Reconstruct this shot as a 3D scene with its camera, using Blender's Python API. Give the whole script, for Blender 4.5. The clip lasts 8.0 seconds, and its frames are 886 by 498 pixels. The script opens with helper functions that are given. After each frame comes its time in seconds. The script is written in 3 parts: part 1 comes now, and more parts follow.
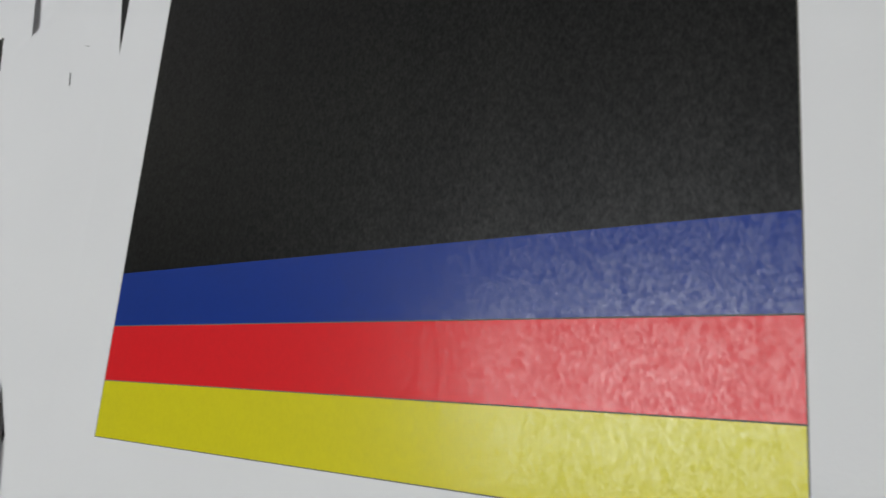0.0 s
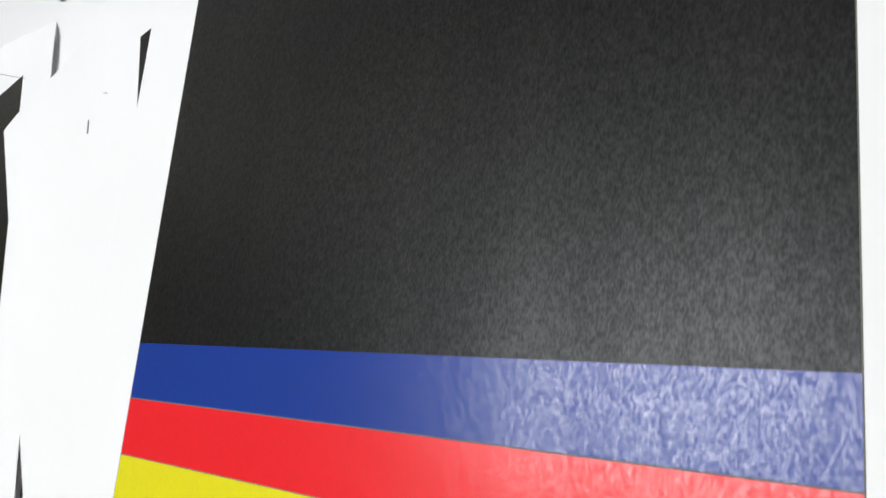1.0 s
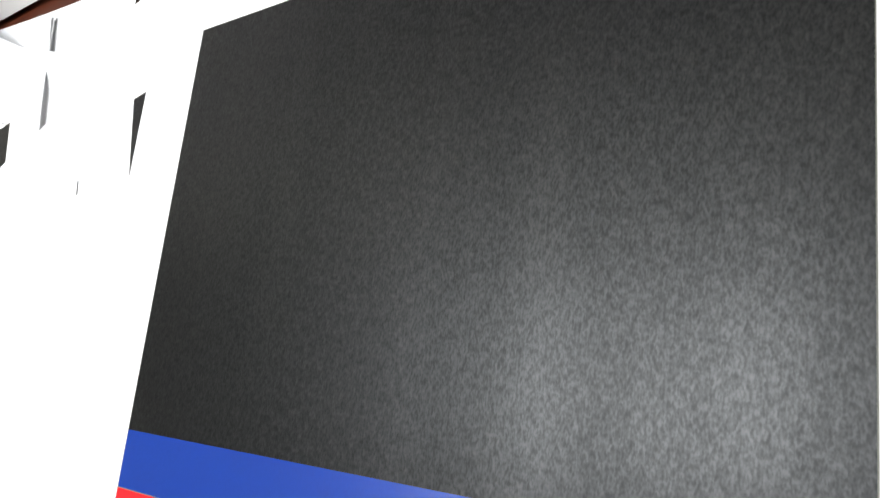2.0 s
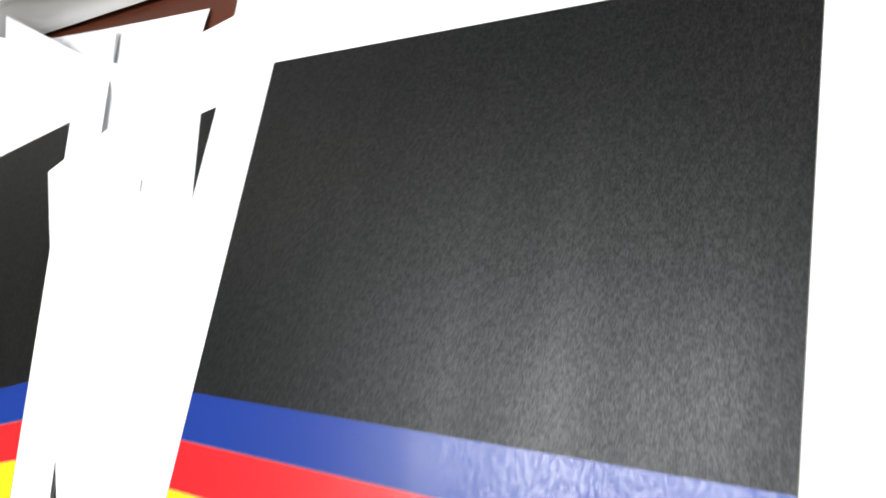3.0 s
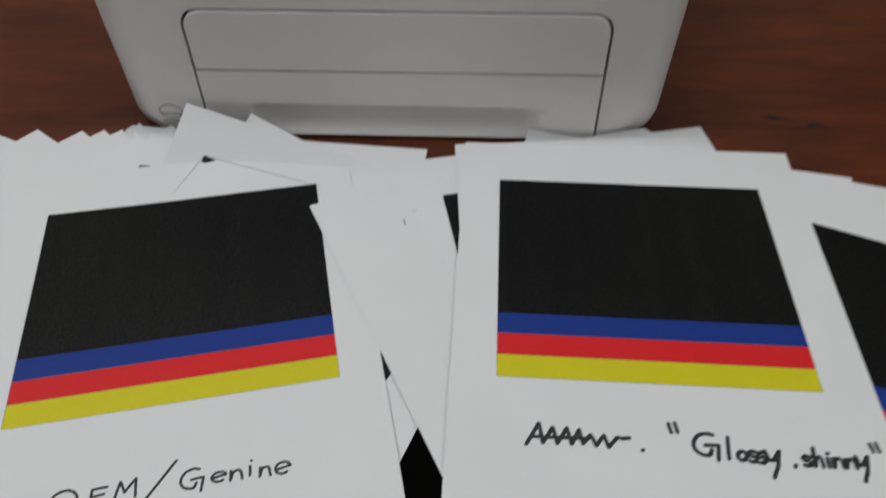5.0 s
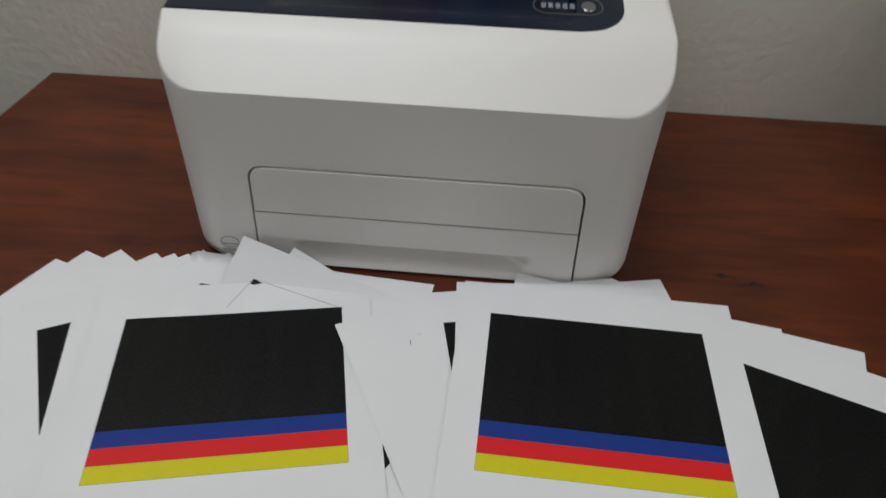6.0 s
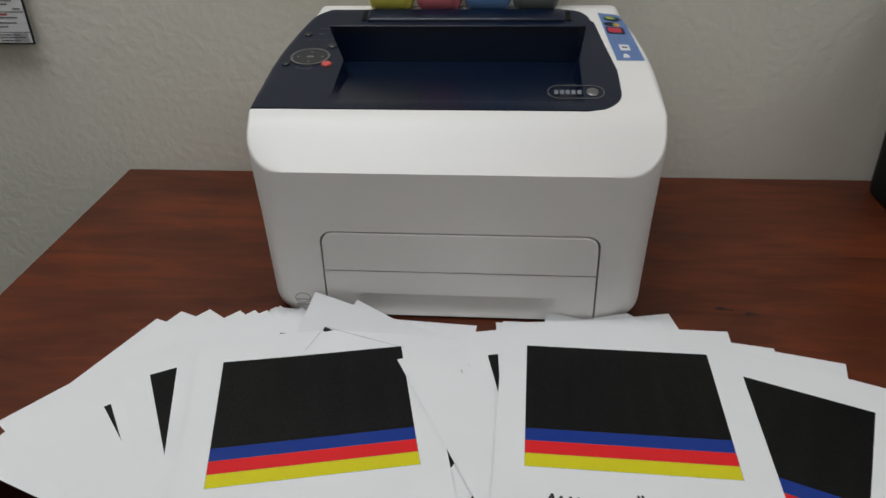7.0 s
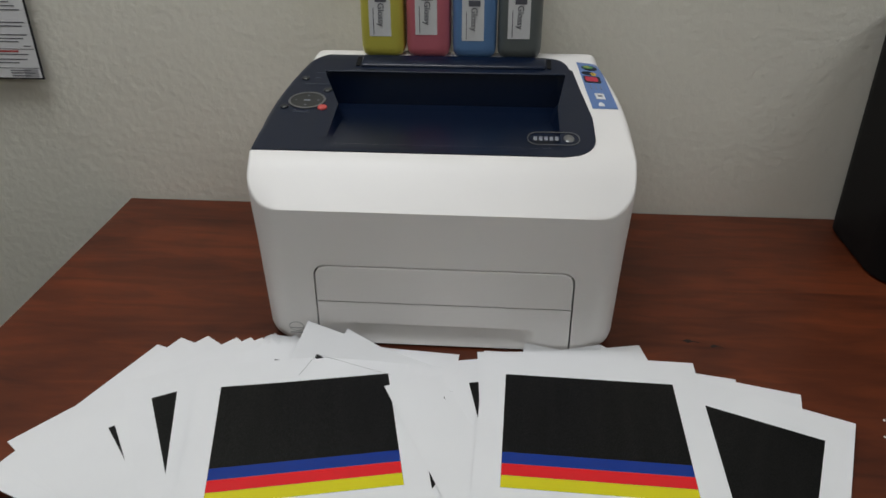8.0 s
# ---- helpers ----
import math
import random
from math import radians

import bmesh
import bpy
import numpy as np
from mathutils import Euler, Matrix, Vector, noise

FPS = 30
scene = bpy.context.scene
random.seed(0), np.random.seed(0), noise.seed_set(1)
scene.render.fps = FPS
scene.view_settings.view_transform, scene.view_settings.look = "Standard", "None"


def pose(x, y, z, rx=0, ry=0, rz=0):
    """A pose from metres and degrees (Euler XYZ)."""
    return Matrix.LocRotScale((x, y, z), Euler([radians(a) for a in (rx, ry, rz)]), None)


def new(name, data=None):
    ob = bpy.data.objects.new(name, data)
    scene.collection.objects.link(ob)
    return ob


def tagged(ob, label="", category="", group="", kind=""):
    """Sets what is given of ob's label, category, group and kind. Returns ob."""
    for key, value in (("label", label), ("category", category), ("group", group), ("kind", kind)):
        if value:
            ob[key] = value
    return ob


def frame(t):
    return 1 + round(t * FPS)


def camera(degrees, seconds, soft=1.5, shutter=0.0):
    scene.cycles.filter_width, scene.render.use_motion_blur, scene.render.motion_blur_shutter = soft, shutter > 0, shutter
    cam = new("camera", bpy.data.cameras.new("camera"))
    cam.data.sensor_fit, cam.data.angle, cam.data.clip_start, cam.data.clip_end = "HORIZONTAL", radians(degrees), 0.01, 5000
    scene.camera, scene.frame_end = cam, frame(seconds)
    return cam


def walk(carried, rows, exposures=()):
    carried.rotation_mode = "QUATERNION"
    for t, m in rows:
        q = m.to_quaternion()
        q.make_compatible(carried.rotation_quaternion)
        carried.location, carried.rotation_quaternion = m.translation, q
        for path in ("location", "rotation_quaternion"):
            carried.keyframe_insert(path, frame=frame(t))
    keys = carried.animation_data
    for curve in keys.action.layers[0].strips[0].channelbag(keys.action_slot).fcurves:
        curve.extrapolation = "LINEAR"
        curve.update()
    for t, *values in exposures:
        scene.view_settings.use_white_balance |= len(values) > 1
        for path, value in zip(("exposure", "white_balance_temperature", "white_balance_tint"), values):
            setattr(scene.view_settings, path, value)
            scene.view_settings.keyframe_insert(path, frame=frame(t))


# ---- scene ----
cam = camera(60.67, 8.0, 1.5, 0.4)
ROWS = [
    (0, 0.1865, -0.1479, 0.8615, 16.14, 36.98, 4.13),
    (0.2, 0.1842, -0.1444, 0.8619, 15.83, 38.23, 4.36),
    (0.5, 0.1826, -0.1358, 0.8609, 15.89, 38.89, 5.23),
    (0.8, 0.1826, -0.1288, 0.8602, 15.72, 39.12, 5.13),
    (1, 0.1837, -0.1250, 0.8609, 15.76, 38.54, 5.11),
    (1.2, 0.1809, -0.1194, 0.8626, 15.75, 37.85, 5.41),
    (1.5, 0.1794, -0.1079, 0.8657, 16.08, 37.45, 6.07),
    (1.7, 0.1786, -0.1017, 0.8664, 16.23, 37.10, 6.17),
    (2.8, 0.1895, -0.1047, 0.8904, 18.38, 35.04, 7.81),
    (3, 0.1877, -0.1179, 0.9105, 20.39, 32.18, 9.90),
    (3.3, 0.1797, -0.1530, 0.9435, 23.90, 25.62, 13.02),
    (3.5, 0.1633, -0.1817, 0.9658, 25.78, 21.31, 15.21),
    (3.8, 0.1239, -0.2258, 0.9989, 27.92, 14.81, 15.38),
    (4, 0.0839, -0.2574, 1.0101, 30.11, 10.69, 14.40),
    (4.2, 0.0445, -0.2867, 1.0244, 31.92, 9.06, 11.26),
    (4.5, 0.0063, -0.3292, 1.0479, 35.50, 6.34, 6.68),
    (4.8, -0.0161, -0.3618, 1.0761, 39.79, 2.37, 3.09),
    (5, -0.0231, -0.3765, 1.0932, 42.87, 0.30, 1.98),
    (5.2, -0.0216, -0.3839, 1.1098, 45.16, -0.90, 1.79),
    (6.4, -0.0023, -0.5094, 1.1938, 56.01, -1.43, 6.59),
    (6.5, -0.0058, -0.5207, 1.1986, 56.81, -1.37, 6.67),
    (6.8, -0.0181, -0.5627, 1.2034, 58.90, 0.22, 6.00),
    (7, -0.0244, -0.5846, 1.2111, 59.28, 1.20, 4.66),
    (7.2, -0.0235, -0.5983, 1.2170, 59.54, 0.90, 3.63),
    (7.5, -0.0234, -0.6018, 1.2407, 60.26, -0.79, 3.47),
    (7.8, -0.0179, -0.6121, 1.2503, 60.83, 0.06, 3.84),
    (8, -0.0157, -0.6226, 1.2506, 60.80, 0.21, 4.39),
]
EXPOSURE = [(0.0, -0.06), (0.5, 0.28), (1.0, 0.76), (1.5, 1.4), (1.7, 1.5), (2.8, 1.5), (3.0, 1.3), (3.5, 0.60), (4.0, 0.16), (4.5, -0.12), (5.0, -0.20), (6.5, -0.20), (7.0, -0.06), (8.0, -0.02)]
walk(cam, [(t, pose(x, y, z, rx, ry, rz)) for t, x, y, z, rx, ry, rz in ROWS], EXPOSURE)

# ---------------------------------------------------------------- light
DESK = 0.75
CEILING = 2.6
world = bpy.data.worlds.new("world")
scene.world = world
world.use_nodes = True
world.node_tree.nodes["Background"].inputs[0].default_value = (0.9, 0.95, 1.0, 1)
world.node_tree.nodes["Background"].inputs[1].default_value = 0.05


def panel_lamp(x, y, power, sx, sy):
    data = bpy.data.lights.new("panel_lamp", "AREA")
    data.shape, data.size, data.size_y, data.energy = "RECTANGLE", sx, sy, power
    data.color = (0.945, 0.975, 1.0)
    lamp = new("panel_lamp", data)
    lamp.matrix_world = pose(x, y, CEILING - 0.03)
    return lamp


# The third, far behind the desk, is an added fill for the printer's front.
LAMPS = [(-0.58, -0.03, 15.0), (1.25, -0.55, 8.0), (-0.70, -2.20, 5.5)]
for lx, ly, lp in LAMPS:
    panel_lamp(lx, ly, lp, 1.12, 0.5)


# ---------------------------------------------------------------- materials
def material(name, color, rough=0.5, metal=0.0, spec=0.5, vary=0.08, scale=40.0, bump=0.0, bump_scale=400.0, stretch=(1, 1, 1), coat=0.0, dark=None, depth=0.001):
    m = bpy.data.materials.new(name)
    m.use_nodes = True
    nt = m.node_tree
    b = nt.nodes["Principled BSDF"]
    b.inputs["Roughness"].default_value = rough
    b.inputs["Metallic"].default_value = metal
    b.inputs["Specular IOR Level"].default_value = spec
    b.inputs["Coat Weight"].default_value = coat
    tc = nt.nodes.new("ShaderNodeTexCoord")
    mp = nt.nodes.new("ShaderNodeMapping")
    mp.inputs["Scale"].default_value = stretch
    nt.links.new(tc.outputs["Object"], mp.inputs["Vector"])
    n1 = nt.nodes.new("ShaderNodeTexNoise")
    n1.inputs["Scale"].default_value = scale
    n1.inputs["Detail"].default_value = 5
    nt.links.new(mp.outputs[0], n1.inputs["Vector"])
    mix = nt.nodes.new("ShaderNodeMix")
    mix.data_type = "RGBA"
    dk = dark if dark else tuple(c * (1 - 2 * vary) for c in color)
    mix.inputs["A"].default_value = (*dk, 1)
    mix.inputs["B"].default_value = (*(min(1, c * (1 + vary)) for c in color), 1)
    nt.links.new(n1.outputs["Fac"], mix.inputs["Factor"])
    nt.links.new(mix.outputs["Result"], b.inputs["Base Color"])
    if bump:
        n2 = nt.nodes.new("ShaderNodeTexNoise")
        n2.inputs["Scale"].default_value = bump_scale
        n2.inputs["Detail"].default_value = 3
        nt.links.new(mp.outputs[0], n2.inputs["Vector"])
        bp = nt.nodes.new("ShaderNodeBump")
        bp.inputs["Strength"].default_value = bump
        bp.inputs["Distance"].default_value = depth
        nt.links.new(n2.outputs["Fac"], bp.inputs["Height"])
        nt.links.new(bp.outputs[0], b.inputs["Normal"])
    return m


def toner(name, color, gloss=0.25, shine=0.36, grip=0.46):
    """Fused toner: a satin film whose shine is broken up by the paper's fibres, which run along the sheet."""
    m = bpy.data.materials.new(name)
    m.use_nodes = True
    nt = m.node_tree
    b = nt.nodes["Principled BSDF"]
    b.inputs["Base Color"].default_value = (*color, 1)
    tc = nt.nodes.new("ShaderNodeTexCoord")

    def grain(scale, stretch, detail):
        mp = nt.nodes.new("ShaderNodeMapping")
        mp.inputs["Scale"].default_value = stretch
        n = nt.nodes.new("ShaderNodeTexNoise")
        n.inputs["Scale"].default_value, n.inputs["Detail"].default_value = scale, detail
        nt.links.new(tc.outputs["Object"], mp.inputs["Vector"])
        nt.links.new(mp.outputs[0], n.inputs["Vector"])
        return n.outputs["Fac"]

    def ramp(source, lo, hi, to_lo, to_hi):
        r = nt.nodes.new("ShaderNodeMapRange")
        for key, value in (("From Min", lo), ("From Max", hi), ("To Min", to_lo), ("To Max", to_hi)):
            r.inputs[key].default_value = value
        nt.links.new(source, r.inputs["Value"])
        return r.outputs[0]

    def product(a, c):
        n = nt.nodes.new("ShaderNodeMath")
        n.operation = "MULTIPLY"
        nt.links.new(a, n.inputs[0])
        nt.links.new(c, n.inputs[1])
        return n.outputs[0]

    fibres = grain(1500, (1.6, 0.7, 1), 3)
    clumps = grain(650, (1.5, 0.7, 1), 3)
    streaks = grain(60, (1.0, 0.12, 1), 2)
    film = product(product(ramp(fibres, 0.36, 0.64, 1 - grip, 1 + grip), ramp(clumps, 0.35, 0.65, 1 - 0.7 * grip, 1 + 0.7 * grip)), ramp(streaks, 0.35, 0.65, 0.94, 1.06))
    level = nt.nodes.new("ShaderNodeMath")
    level.operation = "MULTIPLY"
    level.inputs[1].default_value = shine
    nt.links.new(film, level.inputs[0])
    nt.links.new(level.outputs[0], b.inputs["Specular IOR Level"])
    nt.links.new(ramp(streaks, 0.3, 0.7, gloss + 0.015, gloss - 0.01), b.inputs["Roughness"])
    bp = nt.nodes.new("ShaderNodeBump")
    bp.inputs["Strength"].default_value, bp.inputs["Distance"].default_value = 0.07, 0.0001
    nt.links.new(fibres, bp.inputs["Height"])
    nt.links.new(bp.outputs[0], b.inputs["Normal"])
    return m


def wood_material():
    m = bpy.data.materials.new("red_brown_wood")
    m.use_nodes = True
    nt = m.node_tree
    b = nt.nodes["Principled BSDF"]
    tc = nt.nodes.new("ShaderNodeTexCoord")
    mp = nt.nodes.new("ShaderNodeMapping")
    mp.inputs["Scale"].default_value = (1.3, 7.0, 1.0)
    nt.links.new(tc.outputs["Object"], mp.inputs["Vector"])
    n1 = nt.nodes.new("ShaderNodeTexNoise")
    n1.inputs["Scale"].default_value, n1.inputs["Detail"].default_value, n1.inputs["Distortion"].default_value = 7.5, 9, 0.9
    n2 = nt.nodes.new("ShaderNodeTexNoise")
    n2.inputs["Scale"].default_value, n2.inputs["Detail"].default_value, n2.inputs["Distortion"].default_value = 5.0, 7, 0.5
    mp2 = nt.nodes.new("ShaderNodeMapping")
    mp2.inputs["Scale"].default_value = (0.9, 2.2, 1.0)
    nt.links.new(tc.outputs["Object"], mp2.inputs["Vector"])
    nt.links.new(mp.outputs[0], n1.inputs["Vector"])
    nt.links.new(mp2.outputs[0], n2.inputs["Vector"])
    r = nt.nodes.new("ShaderNodeValToRGB")
    r.color_ramp.elements[0].position, r.color_ramp.elements[0].color = 0.27, (0.032, 0.009, 0.0055, 1)
    r.color_ramp.elements[1].position, r.color_ramp.elements[1].color = 0.75, (0.190, 0.041, 0.0130, 1)
    e = r.color_ramp.elements.new(0.5)
    e.color = (0.098, 0.0235, 0.0092, 1)
    a = nt.nodes.new("ShaderNodeMath")
    a.operation = "MULTIPLY_ADD"
    a.inputs[1].default_value = 0.45
    sc = nt.nodes.new("ShaderNodeMath")
    sc.operation = "MULTIPLY"
    sc.inputs[1].default_value = 0.55
    nt.links.new(n2.outputs["Fac"], sc.inputs[0])
    nt.links.new(n1.outputs["Fac"], a.inputs[0])
    nt.links.new(sc.outputs[0], a.inputs[2])
    nt.links.new(a.outputs[0], r.inputs["Fac"])
    nt.links.new(r.outputs[0], b.inputs["Base Color"])
    b.inputs["Roughness"].default_value = 0.4
    b.inputs["Specular IOR Level"].default_value = 0.25
    bp = nt.nodes.new("ShaderNodeBump")
    bp.inputs["Strength"].default_value, bp.inputs["Distance"].default_value = 0.06, 0.001
    nt.links.new(n1.outputs["Fac"], bp.inputs["Height"])
    nt.links.new(bp.outputs[0], b.inputs["Normal"])
    return m


def glow(name, color, strength):
    m = bpy.data.materials.new(name)
    m.use_nodes = True
    b = m.node_tree.nodes["Principled BSDF"]
    b.inputs["Emission Color"].default_value = (*color, 1)
    b.inputs["Emission Strength"].default_value = strength
    return m


PAPER = material("copy_paper", (0.775, 0.775, 0.785), 0.75, vary=0.025, scale=11, bump=0.05, bump_scale=900, spec=0.25)
INK = {"black": toner("black_toner", (0.0017, 0.0018, 0.0022), 0.345, 0.25, 0.26), "blue": toner("blue_toner", (0.007, 0.034, 0.24)),
       "red": toner("red_toner", (0.72, 0.014, 0.02)), "yellow": toner("yellow_toner", (0.66, 0.60, 0.012))}
EDGE_LINE = material("grey_hairline", (0.12, 0.12, 0.10), 0.7)
MARKER = material("black_marker", (0.012, 0.012, 0.014), 0.55, vary=0.2, scale=300)
WHITE = material("white_plastic", (0.80, 0.775, 0.755), 0.38, vary=0.02, scale=8, bump=0.03, bump_scale=1500)
GREY_PLASTIC = material("dark_grey_plastic", (0.05, 0.05, 0.05), 0.6)
NAVY = material("navy_plastic", (0.0014, 0.0064, 0.0225), 0.30, vary=0.06, scale=10, bump=0.012, bump_scale=1800, spec=0.42)
CHROME = material("satin_metal", (0.28, 0.28, 0.29), 0.3, metal=0.9)
BUTTON = material("grey_button", (0.016, 0.018, 0.020), 0.3, spec=0.6)
RED_BUTTON = material("red_button", (0.55, 0.07, 0.06), 0.4)
PRINT_GREY = material("pale_grey_print", (0.19, 0.20, 0.23), 0.5)
FAINT_GREY = material("faint_grey_print", (0.075, 0.085, 0.11), 0.5)
MARK_GREY = material("embossed_grey", (0.42, 0.41, 0.40), 0.5)
LABEL_BLUE = material("blue_label", (0.11, 0.19, 0.40), 0.4, vary=0.05)
LABEL_GREEN = material("green_print", (0.10, 0.30, 0.10), 0.5)
LABEL_YELLOW = material("yellow_print", (0.65, 0.42, 0.05), 0.5)
LABEL_RED = material("red_print", (0.50, 0.03, 0.06), 0.5)
LABEL_WHITE = material("white_print", (0.72, 0.72, 0.72), 0.5)
TEXT_GREY = material("grey_text", (0.10, 0.10, 0.12), 0.6)
STAMP_GREY = material("pale_grey_ink", (0.45, 0.45, 0.47), 0.6)
TEXT_RED = material("red_text", (0.45, 0.05, 0.05), 0.6)
WALL = material("painted_wall", (0.80, 0.775, 0.685), 0.75, vary=0.05, scale=4, bump=0.75, bump_scale=90, depth=0.0016, spec=0.3)
CEIL = material("ceiling_paint", (0.70, 0.69, 0.66), 0.9, vary=0.03, scale=20, bump=0.2, bump_scale=90)
FLOOR = material("dark_carpet", (0.022, 0.017, 0.017), 0.95, vary=0.3, scale=300, bump=0.4, bump_scale=500)
WOOD = wood_material()
SCUFF = material("dark_scuff", (0.02, 0.012, 0.01), 0.7, vary=0.4, scale=200)
BLACK_BOX = material("black_plastic", (0.005, 0.005, 0.0055), 0.6, vary=0.1, scale=60, bump=0.1, bump_scale=700, spec=0.2)
BACKING = material("black_backing_board", (0.012, 0.013, 0.018), 0.5)
BOTTLE = {"yellow": material("yellow_bottle", (0.62, 0.56, 0.09), 0.35, vary=0.05, scale=15),
          "pink": material("pink_bottle", (0.60, 0.16, 0.20), 0.35, vary=0.05, scale=15),
          "blue": material("blue_bottle", (0.13, 0.26, 0.50), 0.35, vary=0.05, scale=15),
          "grey": material("grey_bottle", (0.13, 0.145, 0.14), 0.35, vary=0.05, scale=15)}


# ---------------------------------------------------------------- building helpers
def mesh_of(name, bm, mat, smooth=0.0):
    me = bpy.data.meshes.new(name)
    bmesh.ops.recalc_face_normals(bm, faces=bm.faces)
    if smooth:
        for f in bm.faces:
            f.smooth = True
        for e in bm.edges:
            if len(e.link_faces) == 2 and e.calc_face_angle(0) > radians(smooth):
                e.smooth = False
    bm.to_mesh(me)
    bm.free()
    me.materials.append(mat)
    return me


def part(name, bm, mat, parent=None, label="", smooth=0.0, at=None):
    ob = new(name, mesh_of(name, bm, mat, smooth))
    if parent:
        ob.parent = parent
    if at is not None:
        ob.matrix_basis = at
    if label:
        ob["label"] = label
    return ob


def empty(name, m):
    ob = new(name)
    ob.empty_display_size = 0.05
    ob.matrix_basis = m
    return ob


def box(x0, y0, z0, x1, y1, z1, bevel=0.0, segments=2):
    bm = bmesh.new()
    bmesh.ops.create_cube(bm, size=1)
    bmesh.ops.scale(bm, vec=(x1 - x0, y1 - y0, z1 - z0), verts=bm.verts)
    bmesh.ops.translate(bm, vec=((x0 + x1) / 2, (y0 + y1) / 2, (z0 + z1) / 2), verts=bm.verts)
    if bevel:
        bmesh.ops.bevel(bm, geom=bm.edges[:], offset=bevel, segments=segments, profile=0.5, affect="EDGES")
    return bm


def rounded_outline(x0, y0, x1, y1, radii, n=6):
    """Counter-clockwise outline; radii for the corners (x0,y0), (x1,y0), (x1,y1), (x0,y1)."""
    pts = []
    for (cx, cy, sx, sy, a0), r in zip(((x0, y0, 1, 1, 180), (x1, y0, -1, 1, 270), (x1, y1, -1, -1, 0), (x0, y1, 1, -1, 90)), radii):
        if r <= 0:
            pts.append((cx, cy))
            continue
        for i in range(n + 1):
            a = radians(a0 + 90 * i / n)
            pts.append((cx + sx * r + r * math.cos(a), cy + sy * r + r * math.sin(a)))
    return pts


def prism(points, to3d, depth, bevel=0.0):
    """A plate: 2D points lifted by to3d(u, v, w), w from 0 to depth, with an optional bevel on the w=depth side."""
    bm = bmesh.new()
    cu = sum(p[0] for p in points) / len(points)
    cv = sum(p[1] for p in points) / len(points)
    rings = [[bm.verts.new(to3d(u, v, 0)) for u, v in points]]
    if bevel:
        rings.append([bm.verts.new(to3d(u, v, depth - bevel)) for u, v in points])
        ext = max(abs(p[0] - cu) for p in points), max(abs(p[1] - cv) for p in points)
        rings.append([bm.verts.new(to3d(cu + (u - cu) * (1 - bevel / ext[0]), cv + (v - cv) * (1 - bevel / ext[1]), depth)) for u, v in points])
    else:
        rings.append([bm.verts.new(to3d(u, v, depth)) for u, v in points])
    n = len(points)
    for a, b in zip(rings, rings[1:]):
        for i in range(n):
            bm.faces.new((a[i], a[(i + 1) % n], b[(i + 1) % n], b[i]))
    bm.faces.new(rings[0][::-1])
    bm.faces.new(rings[-1])
    return bm


def ellipse(cx, cy, rx, ry, n=28):
    return [(cx + rx * math.cos(2 * math.pi * i / n), cy + ry * math.sin(2 * math.pi * i / n)) for i in range(n)]


def ring(outer, inner, to3d, depth):
    bm = bmesh.new()
    n = len(outer)
    loops = [[bm.verts.new(to3d(u, v, w)) for u, v in pts] for pts, w in ((outer, 0), (outer, depth), (inner, depth), (inner, 0))]
    for a, b in zip(loops, loops[1:] + loops[:1]):
        for i in range(n):
            bm.faces.new((a[i], a[(i + 1) % n], b[(i + 1) % n], b[i]))
    return bm


def stroke(points, width, to3d, height, name_bm=None):
    """A flat pen stroke with round joints along 2D points."""
    bm = name_bm or bmesh.new()
    r = width / 2
    for (ax, ay), (bx, by) in zip(points, points[1:]):
        d = math.hypot(bx - ax, by - ay)
        if d < 1e-7:
            continue
        a0 = math.atan2(by - ay, bx - ax)
        pts = [(bx + r * math.cos(a0 - math.pi / 2 + math.pi * i / 5), by + r * math.sin(a0 - math.pi / 2 + math.pi * i / 5)) for i in range(6)]
        pts += [(ax + r * math.cos(a0 + math.pi / 2 + math.pi * i / 5), ay + r * math.sin(a0 + math.pi / 2 + math.pi * i / 5)) for i in range(6)]
        lift = height * (1 + 0.15 * random.random())
        bm.faces.new([bm.verts.new(to3d(u, v, lift)) for u, v in pts])
    return bm


# ---------------------------------------------------------------- room
WALL_Y = 0.402


